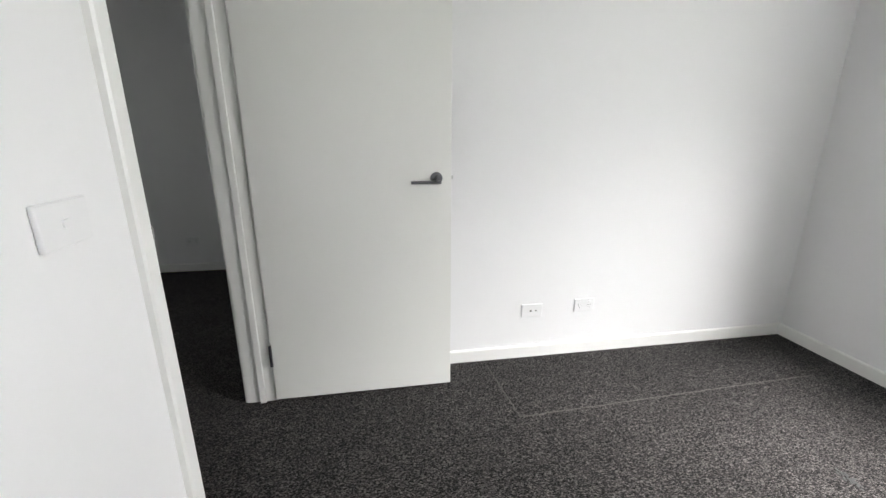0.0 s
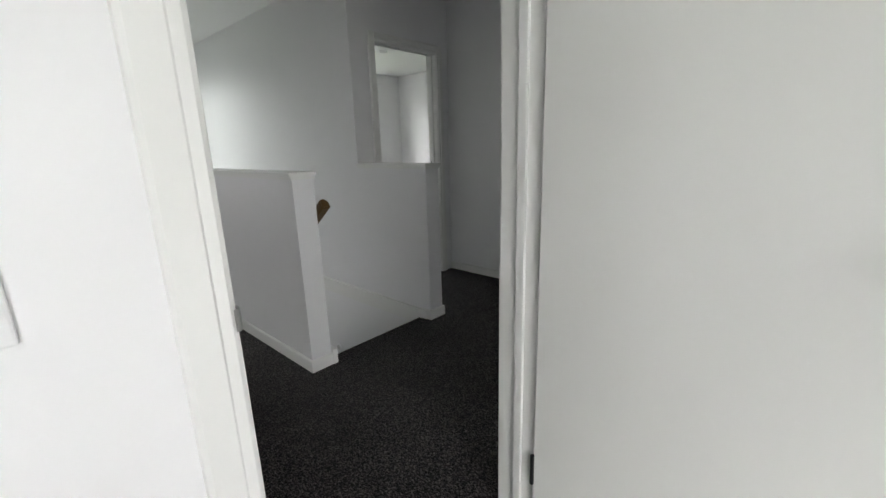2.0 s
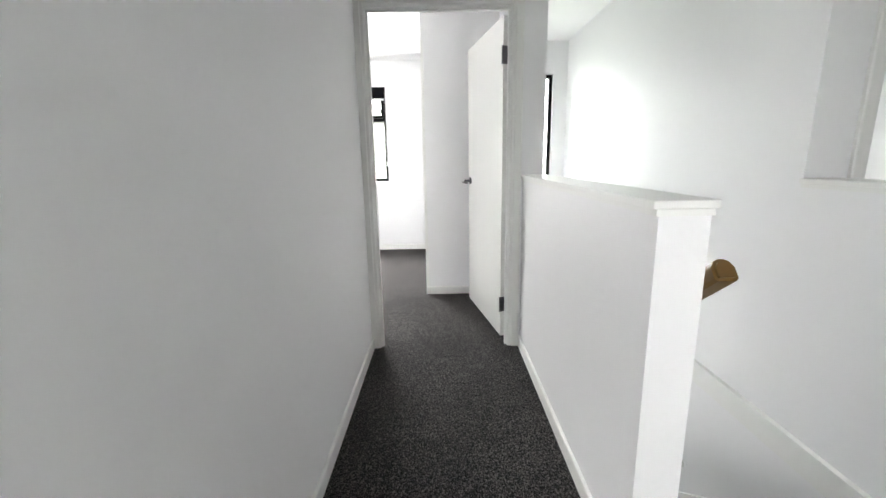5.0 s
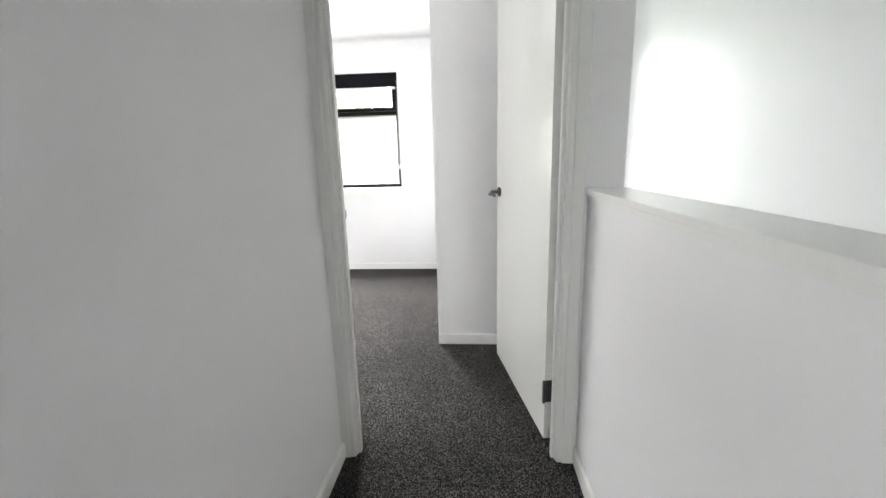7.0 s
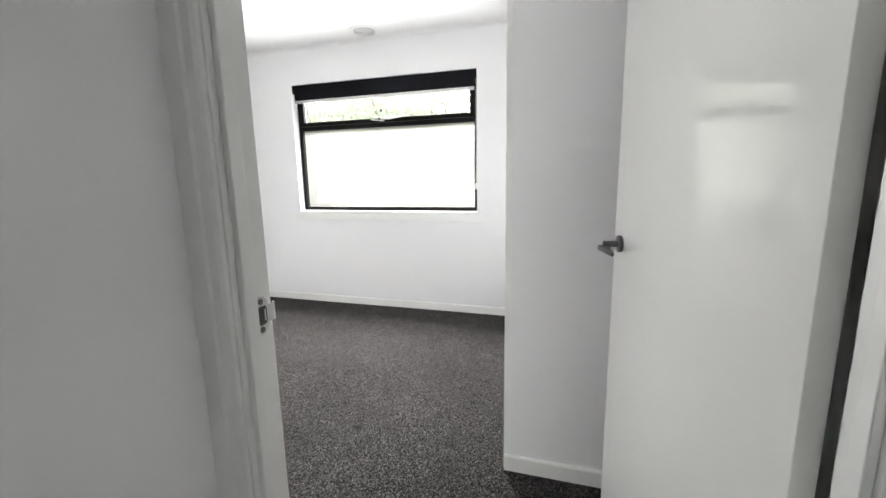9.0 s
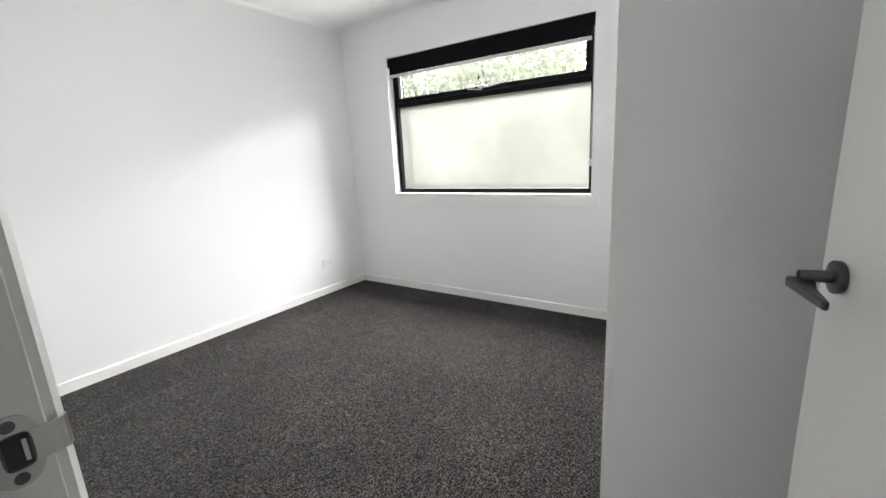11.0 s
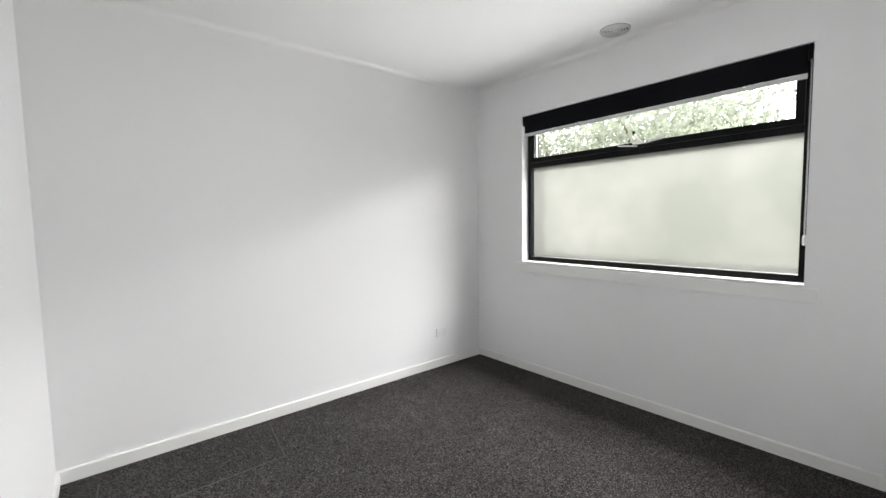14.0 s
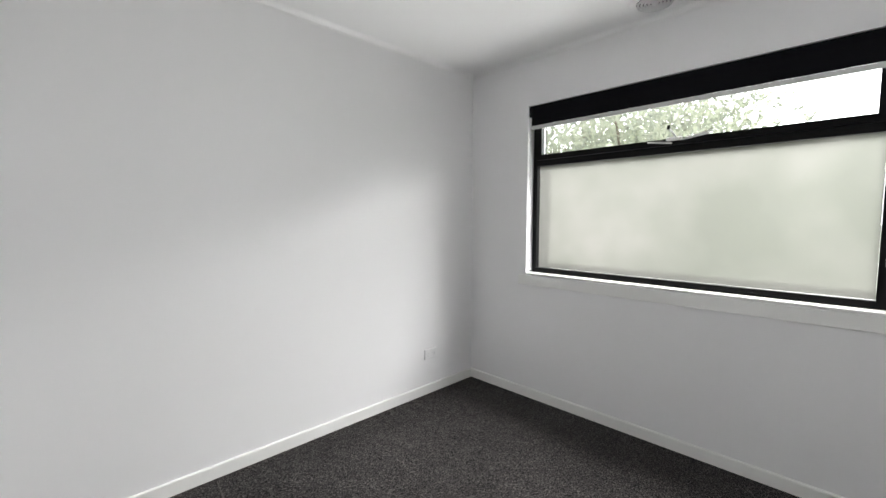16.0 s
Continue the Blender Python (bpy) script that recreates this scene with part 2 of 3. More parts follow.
# ---- plan ----
XB, XH = -0.488, -0.612          # front bedroom's door wall: room face, hall face
D1A, D1B, HEAD = 1.960, 2.737, 2.006
YB, XE = 2.927, 2.452            # front bedroom: north wall, east wall
YS = 1.852                       # hall's south wall
HW0, HW1, HWX = 2.806, 2.926, -1.903   # half wall beside the stairs
X2, X2B = -3.476, -3.553         # rear bedroom's door wall: hall face, room face
D2A, D2B = 1.912, 2.722
N0, N1, NX = 3.738, 3.860, -1.885      # wall on the far side of the stairs
XN, XNB = -2.610, -2.720         # side bedroom's door wall
DNA, DNB, HEADN = 3.975, 4.655, 1.985
YN = 4.810                       # landing's north wall
XW, YW = -6.494, -0.687          # rear bedroom: window wall, south wall
NIBX, NIBY = -4.556, 2.172       # wardrobe's corner
WY0, WY1, WZ0, WZ1 = -0.163, 1.630, 0.908, 2.099
XSW = -5.835                     # stairwell's window wall
LOW = -2.70                      # lower storey's floor
CAP = 1.094

# ---- structure ----
setting(boxes("floor", CARPET, [
    (-1.955, 2.60, -1.40, 4.91, -0.25, 0), (-6.85, -1.955, -1.10, 2.868, -0.25, 0),
    (-6.05, -1.955, 3.80, 7.3, -0.25, 0), (-1.955, -0.6, 4.91, 7.3, -0.25, 0)]),
    "charcoal loop-pile carpet through bedrooms and hall", "floor")
setting(boxes("floor_lower", CARPET, [(-6.3, -1.0, 2.7, 3.95, LOW - 0.2, LOW)]), "dark carpet at the foot of the stairs", "floor")
setting(boxes("ceiling", CEIL, [(-6.85, 2.70, -1.50, 7.80, H, H + 0.15)]), "flat white painted plaster ceiling", "ceiling")

setting(boxes("wall_front_bedroom_west", WALL, [
    (XH, XB, -1.30, D1A - 0.02, 0, H), (XH, XB, D1B + 0.02, 4.91, 0, H), (XH, XB, D1A - 0.02, D1B + 0.02, HEAD + 0.02, H)]),
    "white painted plaster wall with the bedroom doorway", "wall")
setting(boxes("wall_front_bedroom_north", WALL, [(XB, XE, YB, YB + 0.11, 0, H)]), "white painted plaster bedroom wall behind the door", "wall")
E0, E1 = -0.14, 1.65
setting(boxes("wall_front_bedroom_east", WALL, [
    (XE, XE + 0.2, -1.30, E0, 0, H), (XE, XE + 0.2, E1, YB + 0.11, 0, H), (XE, XE + 0.2, E0, E1, 0, WZ0), (XE, XE + 0.2, E0, E1, WZ1, H)]),
    "white painted bedroom wall with the window opening", "wall")
setting(boxes("wall_front_bedroom_south", WALL, [(XH, XE + 0.2, -1.41, -1.30, 0, H)]), "plain white painted bedroom wall", "wall")
setting(boxes("wall_hall_south", WALL, [(X2, XH, YS - 0.11, YS, 0, H)]), "white painted plaster hall wall", "wall")
setting(boxes("wall_landing_north", WALL, [(XNB, XH, YN, YN + 0.11, 0, H)]), "white painted plaster landing wall", "wall")
setting(boxes("wall_rear_bedroom_east", WALL, [
    (X2B, X2, YW - 0.11, D2A - 0.02, 0, H), (X2B, X2, D2B + 0.02, HW1, 0, H), (X2B, X2, D2A - 0.02, D2B + 0.02, HEAD + 0.02, H)]),
    "white painted plaster wall with the rear bedroom doorway", "wall")
setting(boxes("wall_rear_bedroom_south", WALL, [(XW, X2B, YW - 0.11, YW, 0, H)]), "white painted plaster wall catching window light", "wall")
setting(boxes("wall_rear_bedroom_west", WALL, [
    (XW - 0.2, XW, YW - 0.11, WY0, 0, H), (XW - 0.2, XW, WY1, 2.93, 0, H), (XW - 0.2, XW, WY0, WY1, 0, WZ0), (XW - 0.2, XW, WY0, WY1, WZ1, H)]),
    "white painted plaster wall with the wide window", "wall")
setting(boxes("wall_wardrobe", WALL, [(NIBX - 0.11, NIBX, NIBY + 0.02, HW0, 0, H), (XW, NIBX - 0.11, NIBY + 0.03, NIBY + 0.12, 0, H)]),
    "white painted plaster wardrobe return wall", "wall")
setting(boxes("wall_stair_south", WALL, [(XSW, X2B, HW0, HW1, LOW, H), (X2B, HWX, HW0, HW1, LOW, -0.25)]),
    "white painted plaster wall along the stairs", "wall")
setting(boxes("wall_half_height", WALL, [(X2, HWX, HW0, HW1, -0.25, CAP - 0.03)]), "white painted half wall guarding the stairs", "half wall")
setting(boxes("wall_stair_north", WALL, [
    (XSW, XN, N0, N1, LOW, H), (XN, NX, N0, N1, LOW, CAP - 0.03)]), "white painted stair wall dropping to half height", "wall")
SWY0, SWY1, SWZ0, SWZ1 = 2.98, 3.585, 0.55, 2.09
# the opening from -1.8 to -0.6 is added to let the fill lamp in
setting(boxes("wall_stair_west", WALL, [
    (XSW - 0.2, XSW, HW0, SWY0, LOW, H), (XSW - 0.2, XSW, SWY1, N1, LOW, H),
    (XSW - 0.2, XSW, SWY0, SWY1, LOW, -1.8), (XSW - 0.2, XSW, SWY0, SWY1, -0.6, SWZ0), (XSW - 0.2, XSW, SWY0, SWY1, SWZ1, H)]), "white painted stairwell wall with tall window", "wall")
setting(boxes("wall_stair_east", WALL, [(-1.2, -1.09, HW0, N1, LOW, -0.25)]), "white painted wall under the landing", "wall")
setting(boxes("wall_side_bedroom_south", WALL, [(XNB, XN, N1, DNA - 0.02, 0, H), (XNB, XN, DNB + 0.02, YN + 0.11, 0, H), (XNB, XN, DNA - 0.02, DNB + 0.02, HEADN + 0.02, H)]),
    "white painted wall with the side bedroom doorway", "wall")
RX, RY = -5.80, 7.12
setting(boxes("wall_side_bedroom_west", WALL, [
    (RX - 0.2, RX, N1, 4.5, 0, H), (RX - 0.2, RX, 6.3, RY, 0, H), (RX - 0.2, RX, 4.5, 6.3, 0, WZ0), (RX - 0.2, RX, 4.5, 6.3, WZ1, H)]),
    "white painted side bedroom wall", "wall")
setting(boxes("wall_side_bedroom_north", WALL, [(RX - 0.2, XN, RY, RY + 0.11, 0, H)]), "white painted side bedroom wall", "wall")
setting(boxes("wall_side_bedroom_east", WALL, [(XNB, XN, YN + 0.11, RY, 0, H)]), "white painted side bedroom wall", "wall")


def baseboard(label, runs):
    """Skirting of 69 mm with an eased upper edge. A run: axis, fixed face, side it stands out to, from, to."""
    bm = bmesh.new()
    for axis, face, side, a, b in runs:
        t = 0.013 * side
        outline = [(face, 0), (face + t, 0), (face + t, 0.062), (face + t * 0.8, 0.067), (face + t * 0.4, 0.069), (face, 0.069)]
        prism(bm, outline, axis, a, b)
    return setting(part("baseboard", bm, TRIM), label, "baseboard")


S = 0.013
baseboard("white gloss skirting board in the front bedroom", [
    ("x", YB, -1, XB, XE), ("y", XE, -1, -1.3, YB - S), ("y", XB, 1, -1.3, D1A - 0.073)])
baseboard("white gloss skirting board along the hall", [("x", YS, 1, X2, XH), ("x", HW0, -1, X2, HWX + S), ("y", HWX, 1, HW0, HW1), ("x", HW1, 1, HWX - 0.035, HWX + S)])
baseboard("white gloss skirting board on the landing", [
    ("x", YN, -1, XN, XH), ("y", NX, 1, N0 - S, N1 + S), ("x", N1, 1, XN, NX), ("y", XH, -1, D1B + 0.075, YN - S), ("x", N0, -1, NX - 0.06, NX)])
baseboard("white gloss skirting board in the rear bedroom", [
    ("x", YW, 1, XW, X2B), ("y", XW, 1, YW + S, NIBY), ("y", X2B, -1, YW + S, D2A - 0.073), ("y", NIBX, 1, NIBY, HW0), ("x", HW0, -1, NIBX + S, X2B)])
baseboard("white skirting board in the side bedroom", [("x", RY, -1, RX, XNB), ("y", RX, 1, N1, RY - S), ("x", N1, 1, RX + S, XNB)])

# cornice of the rear bedroom
bm = bmesh.new()
c = 0.035
for axis, face, side, a, b in (("x", YW, 1, XW, X2B), ("y", XW, 1, YW, NIBY), ("y", X2B, -1, YW, HW0)):
    arc = [(face, H), (face, H - c)] + [(face + side * c * (1 - math.cos(u)), H - c * (1 - math.sin(u))) for u in (0.4, 0.8, 1.2)] + [(face + side * c, H)]
    prism(bm, arc, axis, a, b)
setting(part("trim_cornice", bm, CEIL), "small white cove cornice under the ceiling", "cornice")


def capping(name, x0, x1, y0, y1, end):
    """Painted timber top of a half wall: a board with a bead beneath."""
    thing = setting(empty(name, pose(x0, y0, CAP)), "white gloss timber cap on the half wall", "capping")
    inv = thing.matrix_world.inverted()
    a = boxes("board", TRIM, [(x0, x1 + end, y0 - 0.016, y1 + 0.016, CAP - 0.019, CAP)], bevel=0.002)
    b = boxes("bead", TRIM, [(x0, x1 + end * 0.6, y0 - 0.007, y1 + 0.007, CAP - 0.036, CAP - 0.0195)], bevel=0.001)
    for p in (a, b):
        p.parent = thing
        p.matrix_parent_inverse = inv
    return thing


capping("trim_cap_half_wall", X2, HWX, HW0, HW1, 0.005)
capping("trim_cap_stair_wall", XN, NX, N0, N1, 0.014)

# floor-level band and raking stringer on the stair walls
setting(boxes("trim_floor_band", TRIM, [(XSW, NX - 0.03, N0 - 0.024, N0, -0.055, 0.060)]), "white painted floor-level band on the stair wall", "trim")
RISE, GOING, NOSE = 0.19, 0.25, -1.955
SL = RISE / GOING
for face, side in ((N0, -1), (HW1, 1)):
    bm = bmesh.new()
    xa, xb = NX - 0.06, -5.3
    top = 0.069
    prism_pts = [(xa, top), (xb, top + SL * (xb - xa)), (xb, top + SL * (xb - xa) - 0.34), (xa, top - 0.34)]
    t = 0.018 * side
    prism(bm, prism_pts, "y", min(face, face + t), max(face, face + t))
    setting(part("trim_stringer", bm, TRIM), "white painted raking stair stringer", "stringer")

setting(boxes("trim_stringer_end", TRIM, [(HWX - 0.055, HWX + 0.016, HW1 + 0.001, HW1 + 0.034, -0.06, 0.088)], bevel=0.006), "white painted end block of the stair stringer", "stringer")

# stairs
stairs = setting(empty("stairs", pose(NOSE, N0, 0)), "straight carpeted stairs going down", "stairs")
bm = bmesh.new()
w0, w1 = HW1 + 0.018, N0 - 0.018
nose = [(-GOING - 0.012, 0), (-GOING - 0.012, -RISE - 0.02), (0, -RISE - 0.02), (0, -0.045), (0.014, -0.036), (0.022, -0.018), (0.014, -0.004), (0.0, 0.0)]
nose = [(x - 0.02, z) for x, z in nose]
prism(bm, nose, "y", w0 - N0, w1 - N0)
step = part("step", bm, CARPET, stairs)
step.location = (-0.005, 0, -RISE)
for k in range(2, 14):
    o = step.copy()
    scene.collection.objects.link(o)
    o.location = (-GOING * (k - 1) - 0.005, 0, -RISE * k)
bm = bmesh.new()
prism(bm, [(0.0, 0), (0.0, -RISE - 0.02), (0.3, -RISE - 0.02), (0.3, -0.01), (0.02, -0.004)], "y", w0 - N0, w1 - N0)
for v in bm.verts:
    v.co.x += -0.005
part("landing_nosing", bm, CARPET, stairs).location = (-0.02, 0, -0.003)


# ---- doors ----
def frame_set(name, label, m, width, head, depth, arch=0.066, sides=(True, True)):
    """Door lining, stops and architraves. Local x runs across the opening from 0 to width, local y through the wall from 0 to depth."""
    f = setting(empty(name, m), label, "door frame")
    j = 0.02
    boxes("jamb", TRIM, [(-j, 0, 0, depth, 0, head)], f, bevel=0.0015)
    boxes("jamb", TRIM, [(width, width + j, 0, depth, 0, head)], f, bevel=0.0015)
    boxes("head_jamb", TRIM, [(-j, width + j, 0, depth, head, head + j)], f, bevel=0.0015)
    boxes("stop", TRIM, [(0, 0.012, 0.040, 0.066, 0, head)], f, bevel=0.002)
    boxes("stop", TRIM, [(width - 0.012, width, 0.040, 0.066, 0, head)], f, bevel=0.002)
    boxes("head_stop", TRIM, [(0.012, width - 0.012, 0.040, 0.066, head - 0.012, head)], f, bevel=0.002)
    for face, out in ((0, -1), (depth, 1)):
        r = 0.005
        for x0, x1 in ((-r - arch, -r), (width + r, width + r + arch)):
            bm = bmesh.new()
            inner = x1 if x0 < 0 else x0
            s = -1 if x0 < 0 else 1
            o = [(inner, face), (inner, face + out * 0.008), (inner + s * 0.006, face + out * 0.012), (inner + s * 0.020, face + out * 0.013),
                 (inner + s * 0.024, face + out * 0.017), (inner + s * (arch - 0.006), face + out * 0.018), (inner + s * arch, face + out * 0.014), (inner + s * arch, face)]
            prism(bm, o, "z", 0, head + r + arch)
            part("architrave", bm, TRIM, f)
        bm = bmesh.new()
        z = head + r
        o = [(face, z), (face + out * 0.008, z), (face + out * 0.012, z + 0.006), (face + out * 0.013, z + 0.02), (face + out * 0.017, z + 0.024),
             (face + out * 0.018, z + arch - 0.006), (face + out * 0.014, z + arch), (face, z + arch)]
        prism(bm, o, "x", -r, width + r)
        part("head_architrave", bm, TRIM, f)
    return f


def strike(f, x, sign, z, y0):
    """Steel D-shaped strike plate let into a jamb, with a raised cup and a lip that curls round the lining's edge. Local to the frame."""
    bm = bmesh.new()
    ring = []
    for i in range(28):
        a = 2 * math.pi * i / 28
        ring.append((y0 + 0.020 + 0.019 * math.copysign(abs(math.cos(a)) ** 0.85, math.cos(a)), z + 0.033 * math.copysign(abs(math.sin(a)) ** 0.85, math.sin(a))))
    prism(bm, ring, "x", min(x, x + sign * 0.0018), max(x, x + sign * 0.0018))
    plate = part("strike_plate", bm, CHROME, f, "brushed steel strike plate")
    # lip: a strip that runs to the edge of the lining and curls away round it
    path = [(0.0020, 0.008), (0.0024, 0.0), (0.0030, -0.007), (0.0022, -0.0125), (-0.0010, -0.0165), (-0.0055, -0.0185)]
    bm = bmesh.new()
    outline = [(x + sign * u, y0 + v) for u, v in path] + [(x + sign * (u - 0.0016), y0 + v + 0.0012) for u, v in reversed(path)]
    prism(bm, outline, "z", z - 0.015, z + 0.015)
    part("strike_lip", bm, CHROME, plate, smooth=True)
    bm = bmesh.new()
    cup = [(y0 + 0.018 + 0.0105 * math.copysign(abs(math.cos(a)) ** 0.5, math.cos(a)), z + 0.0165 * math.copysign(abs(math.sin(a)) ** 0.5, math.sin(a)))
           for a in [2 * math.pi * i / 20 for i in range(20)]]
    prism(bm, cup, "x", min(x + sign * 0.001, x + sign * 0.0028), max(x + sign * 0.001, x + sign * 0.0028))
    part("cup_rim", bm, NICKEL, plate)
    boxes("latch_hole", SLOT, [(x + sign * 0.002, x + sign * 0.0032, y0 + 0.0095, y0 + 0.0265, z - 0.0145, z + 0.0145)], plate, bevel=0.0003)
    boxes("tongue", CHROME, [(x + sign * 0.0030, x + sign * 0.0038, y0 + 0.0115, y0 + 0.0145, z - 0.010, z + 0.010)], plate)
    for dz in (-0.0245, 0.0245):
        bm = bmesh.new()
        cylinder(bm, pose(x + sign * 0.002, y0 + 0.020, z + dz, 0, 90, 0), 0.0052, 0.0052, 0.002, 20)
        part("screw", bm, NICKEL, plate)


def lever(leaf, x, side, turn, z=1.02):
    """Round rose and bent flat lever. side: +1 or -1, the face of the leaf; turn: way along x in which the lever points."""
    y = 0 if side < 0 else 0.035
    h = part("handle", (lambda b: (cylinder(b, pose(x, y + side * 0.0055, z, 90), 0.026, 0.026, 0.011, 40, 0.002), b)[1])(bmesh.new()), NICKEL, leaf, "dark satin metal lever handle", True)
    bm = bmesh.new()
    cylinder(bm, pose(x, y + side * 0.030, z, 90), 0.009, 0.010, 0.045, 24)
    part("neck", bm, NICKEL, h, smooth=True)
    bm = bmesh.new()
    outline = [(x - turn * 0.012, y + side * 0.034), (x - turn * 0.012, y + side * 0.064), (x, y + side * 0.068), (x + turn * 0.112, y + side * 0.060),
               (x + turn * 0.114, y + side * 0.053), (x + turn * 0.05, y + side * 0.045), (x + turn * 0.012, y + side * 0.034)]
    prism(bm, outline, "z", z - 0.018, z - 0.005)
    bmesh.ops.bevel(bm, geom=bm.edges[:], offset=0.0015, segments=2, affect="EDGES")
    part("lever", bm, NICKEL, h, smooth=True)


def door(name, label, m, width, head, latch_side=True):
    """Flush leaf; local x from the hinge edge, local y through its thickness (0 is the face towards -y)."""
    d = setting(empty(name, m), label, "door")
    leaf = boxes("door_leaf", DOOR, [(0.002, width, 0, 0.035, 0.015, head - 0.004)], d, bevel=0.0012)
    lever(d, width - 0.066, -1, -1)
    lever(d, width - 0.066, 1, -1)
    plate = boxes("latch_plate", CHROME, [(width - 0.0005, width + 0.001, 0.006, 0.029, 0.99, 1.05)], d, bevel=0.0004)
    boxes("latch_bolt", CHROME, [(width, width + 0.010, 0.011, 0.024, 1.012, 1.028)], plate, bevel=0.002)
    for z in (0.24, head - 0.22):
        hinge = boxes("hinge", NICKEL, [(-0.0012, 0.002, 0.003, 0.036, z - 0.05, z + 0.05)], d, bevel=0.0004)
        bm = bmesh.new()
        cylinder(bm, pose(-0.002, 0.040, z), 0.0065, 0.0065, 0.1, 20)
        part("knuckle", bm, NICKEL, hinge, smooth=True)
        bm = bmesh.new()
        cylinder(bm, pose(-0.002, -0.002, z), 0.0065, 0.0065, 0.1, 20)
        part("knuckle", bm, NICKEL, hinge, smooth=True)
    return d


# front bedroom: the frame's local y points from the bedroom to the hall
f1 = frame_set("door_frame_front", "white painted timber door lining and architraves", pose(XB, D1A, 0, 0, 0, 90), D1B - D1A, HEAD, XB - XH)
strike(f1, 0, 1, 0.995, 0.006)
door("door_front", "white flush door standing open, dark lever handle", pose(-0.480, 2.722, 0, 0, 0, 0.2), 0.818, HEAD)
# rear bedroom: local y points from the bedroom to the hall
f2 = frame_set("door_frame_rear", "white painted timber door lining and architraves", pose(X2B, D2B, 0, 0, 0, -90), D2B - D2A, HEAD, X2 - X2B)
strike(f2, D2B - D2A, -1, 1.008, 0.004)
door("door_rear", "white gloss flush door standing open, dark lever handle", pose(-3.586, 2.697, 0, 0, 0, 190.8) @ pose(0, -0.035, 0), 0.820, HEAD)
# side bedroom
fn = frame_set("door_frame_side", "white painted timber door lining and architraves", pose(XNB, DNB, 0, 0, 0, -90), DNB - DNA, HEADN, XN - XNB, 0.062)
strike(fn, 0, 1, 1.035, 0.006)

# wardrobe's jamb at the end of the return wall
robe = setting(empty("door_frame_wardrobe", pose(NIBX, NIBY, 0)), "white painted wardrobe end jamb", "door frame")
boxes("jamb", TRIM, [(-0.11, -0.002, -0.004, 0.02, 0.0, 2.13)], robe, bevel=0.002)
boxes("jamb", WALL, [(-0.11, 0, 0, 0.02, 2.13, H)], robe)


# ---- windows ----
def plate_ring(bm, y0, y1, z0, z1, x0, x1, w):
    box(bm, x0, x1, y0, y0 + w, z0, z1)
    box(bm, x0, x1, y1 - w, y1, z0, z1)
    box(bm, x0, x1, y0 + w, y1 - w, z0, z0 + w)
    box(bm, x0, x1, y0 + w, y1 - w, z1 - w, z1)


win = setting(empty("window_1", pose(XW, WY0, WZ0)), "black aluminium window, clear awning over frosted pane", "window")
inv = win.matrix_world.inverted()


def under(ob, parent):
    ob.parent = parent
    ob.matrix_parent_inverse = inv
    return ob


F0, F1 = XW - 0.135, XW - 0.075
bm = bmesh.new()
plate_ring(bm, WY0 + 0.002, WY1 - 0.002, WZ0 + 0.011, WZ1 - 0.002, F0, F1, 0.034)
under(part("window_frame", bm, ALU), win)
TZ0, TZ1 = 1.682, 1.724
under(boxes("transom", ALU, [(F0, F1 + 0.004, WY0 + 0.036, WY1 - 0.036, TZ0, TZ1)], bevel=0.002), win)
bm = bmesh.new()
plate_ring(bm, WY0 + 0.037, WY1 - 0.037, TZ1 + 0.001, WZ1 - 0.037, F0 + 0.008, F1 + 0.012, 0.036)
under(part("awning_sash", bm, ALU), win)
bm = bmesh.new()
box(bm, F0 + 0.02, F0 + 0.026, WY0 + 0.037, WY1 - 0.037, WZ0 + 0.047, TZ0)
pane = under(part("pane", bm, FROST, label="frosted glass pane"), win)
pane.visible_shadow = False
bm = bmesh.new()
box(bm, F0 + 0.03, F0 + 0.036, WY0 + 0.074, WY1 - 0.074, TZ1 + 0.038, WZ1 - 0.074)
pane = under(part("pane", bm, CLEAR, label="clear glass pane"), win)
pane.visible_shadow = False
under(boxes("window_sill", TRIM, [(XW - 0.20, XW + 0.006, WY0 + 0.001, WY1 - 0.001, WZ0 - 0.004, WZ0 + 0.010)], bevel=0.002), win)
under(boxes("apron", TRIM, [(XW + 0.0005, XW + 0.012, WY0 - 0.058, WY1 + 0.058, WZ0 - 0.078, WZ0 - 0.006)], bevel=0.002), win)
# winder
wy = 0.781
winder = boxes("winder", BAR, [(F1 + 0.013, F1 + 0.040, wy - 0.050, wy + 0.030, TZ1 + 0.022, TZ1 + 0.040)], bevel=0.004)
under(winder, win)
bm = bmesh.new()
cylinder(bm, pose(F1 + 0.048, wy - 0.012, TZ1 + 0.062, 35, 0, 0), 0.006, 0.005, 0.075, 12)
part("crank_arm", bm, BAR, winder)
bm = bmesh.new()
cylinder(bm, pose(F1 + 0.050, wy - 0.034, TZ1 + 0.094, 0, 0, 0), 0.008, 0.008, 0.022, 12)
part("knob", bm, ALU, winder)
for d, lift in ((-0.085, -0.010), (0.095, 0.004), (0.115, 0.014)):
    bm = bmesh.new()
    cylinder(bm, pose(F1 + 0.030, wy + d, TZ1 + 0.028 + lift, 90 + d * 90, 0, 0), 0.0055, 0.004, 0.13, 12)
    part("arm", bm, BAR, winder)

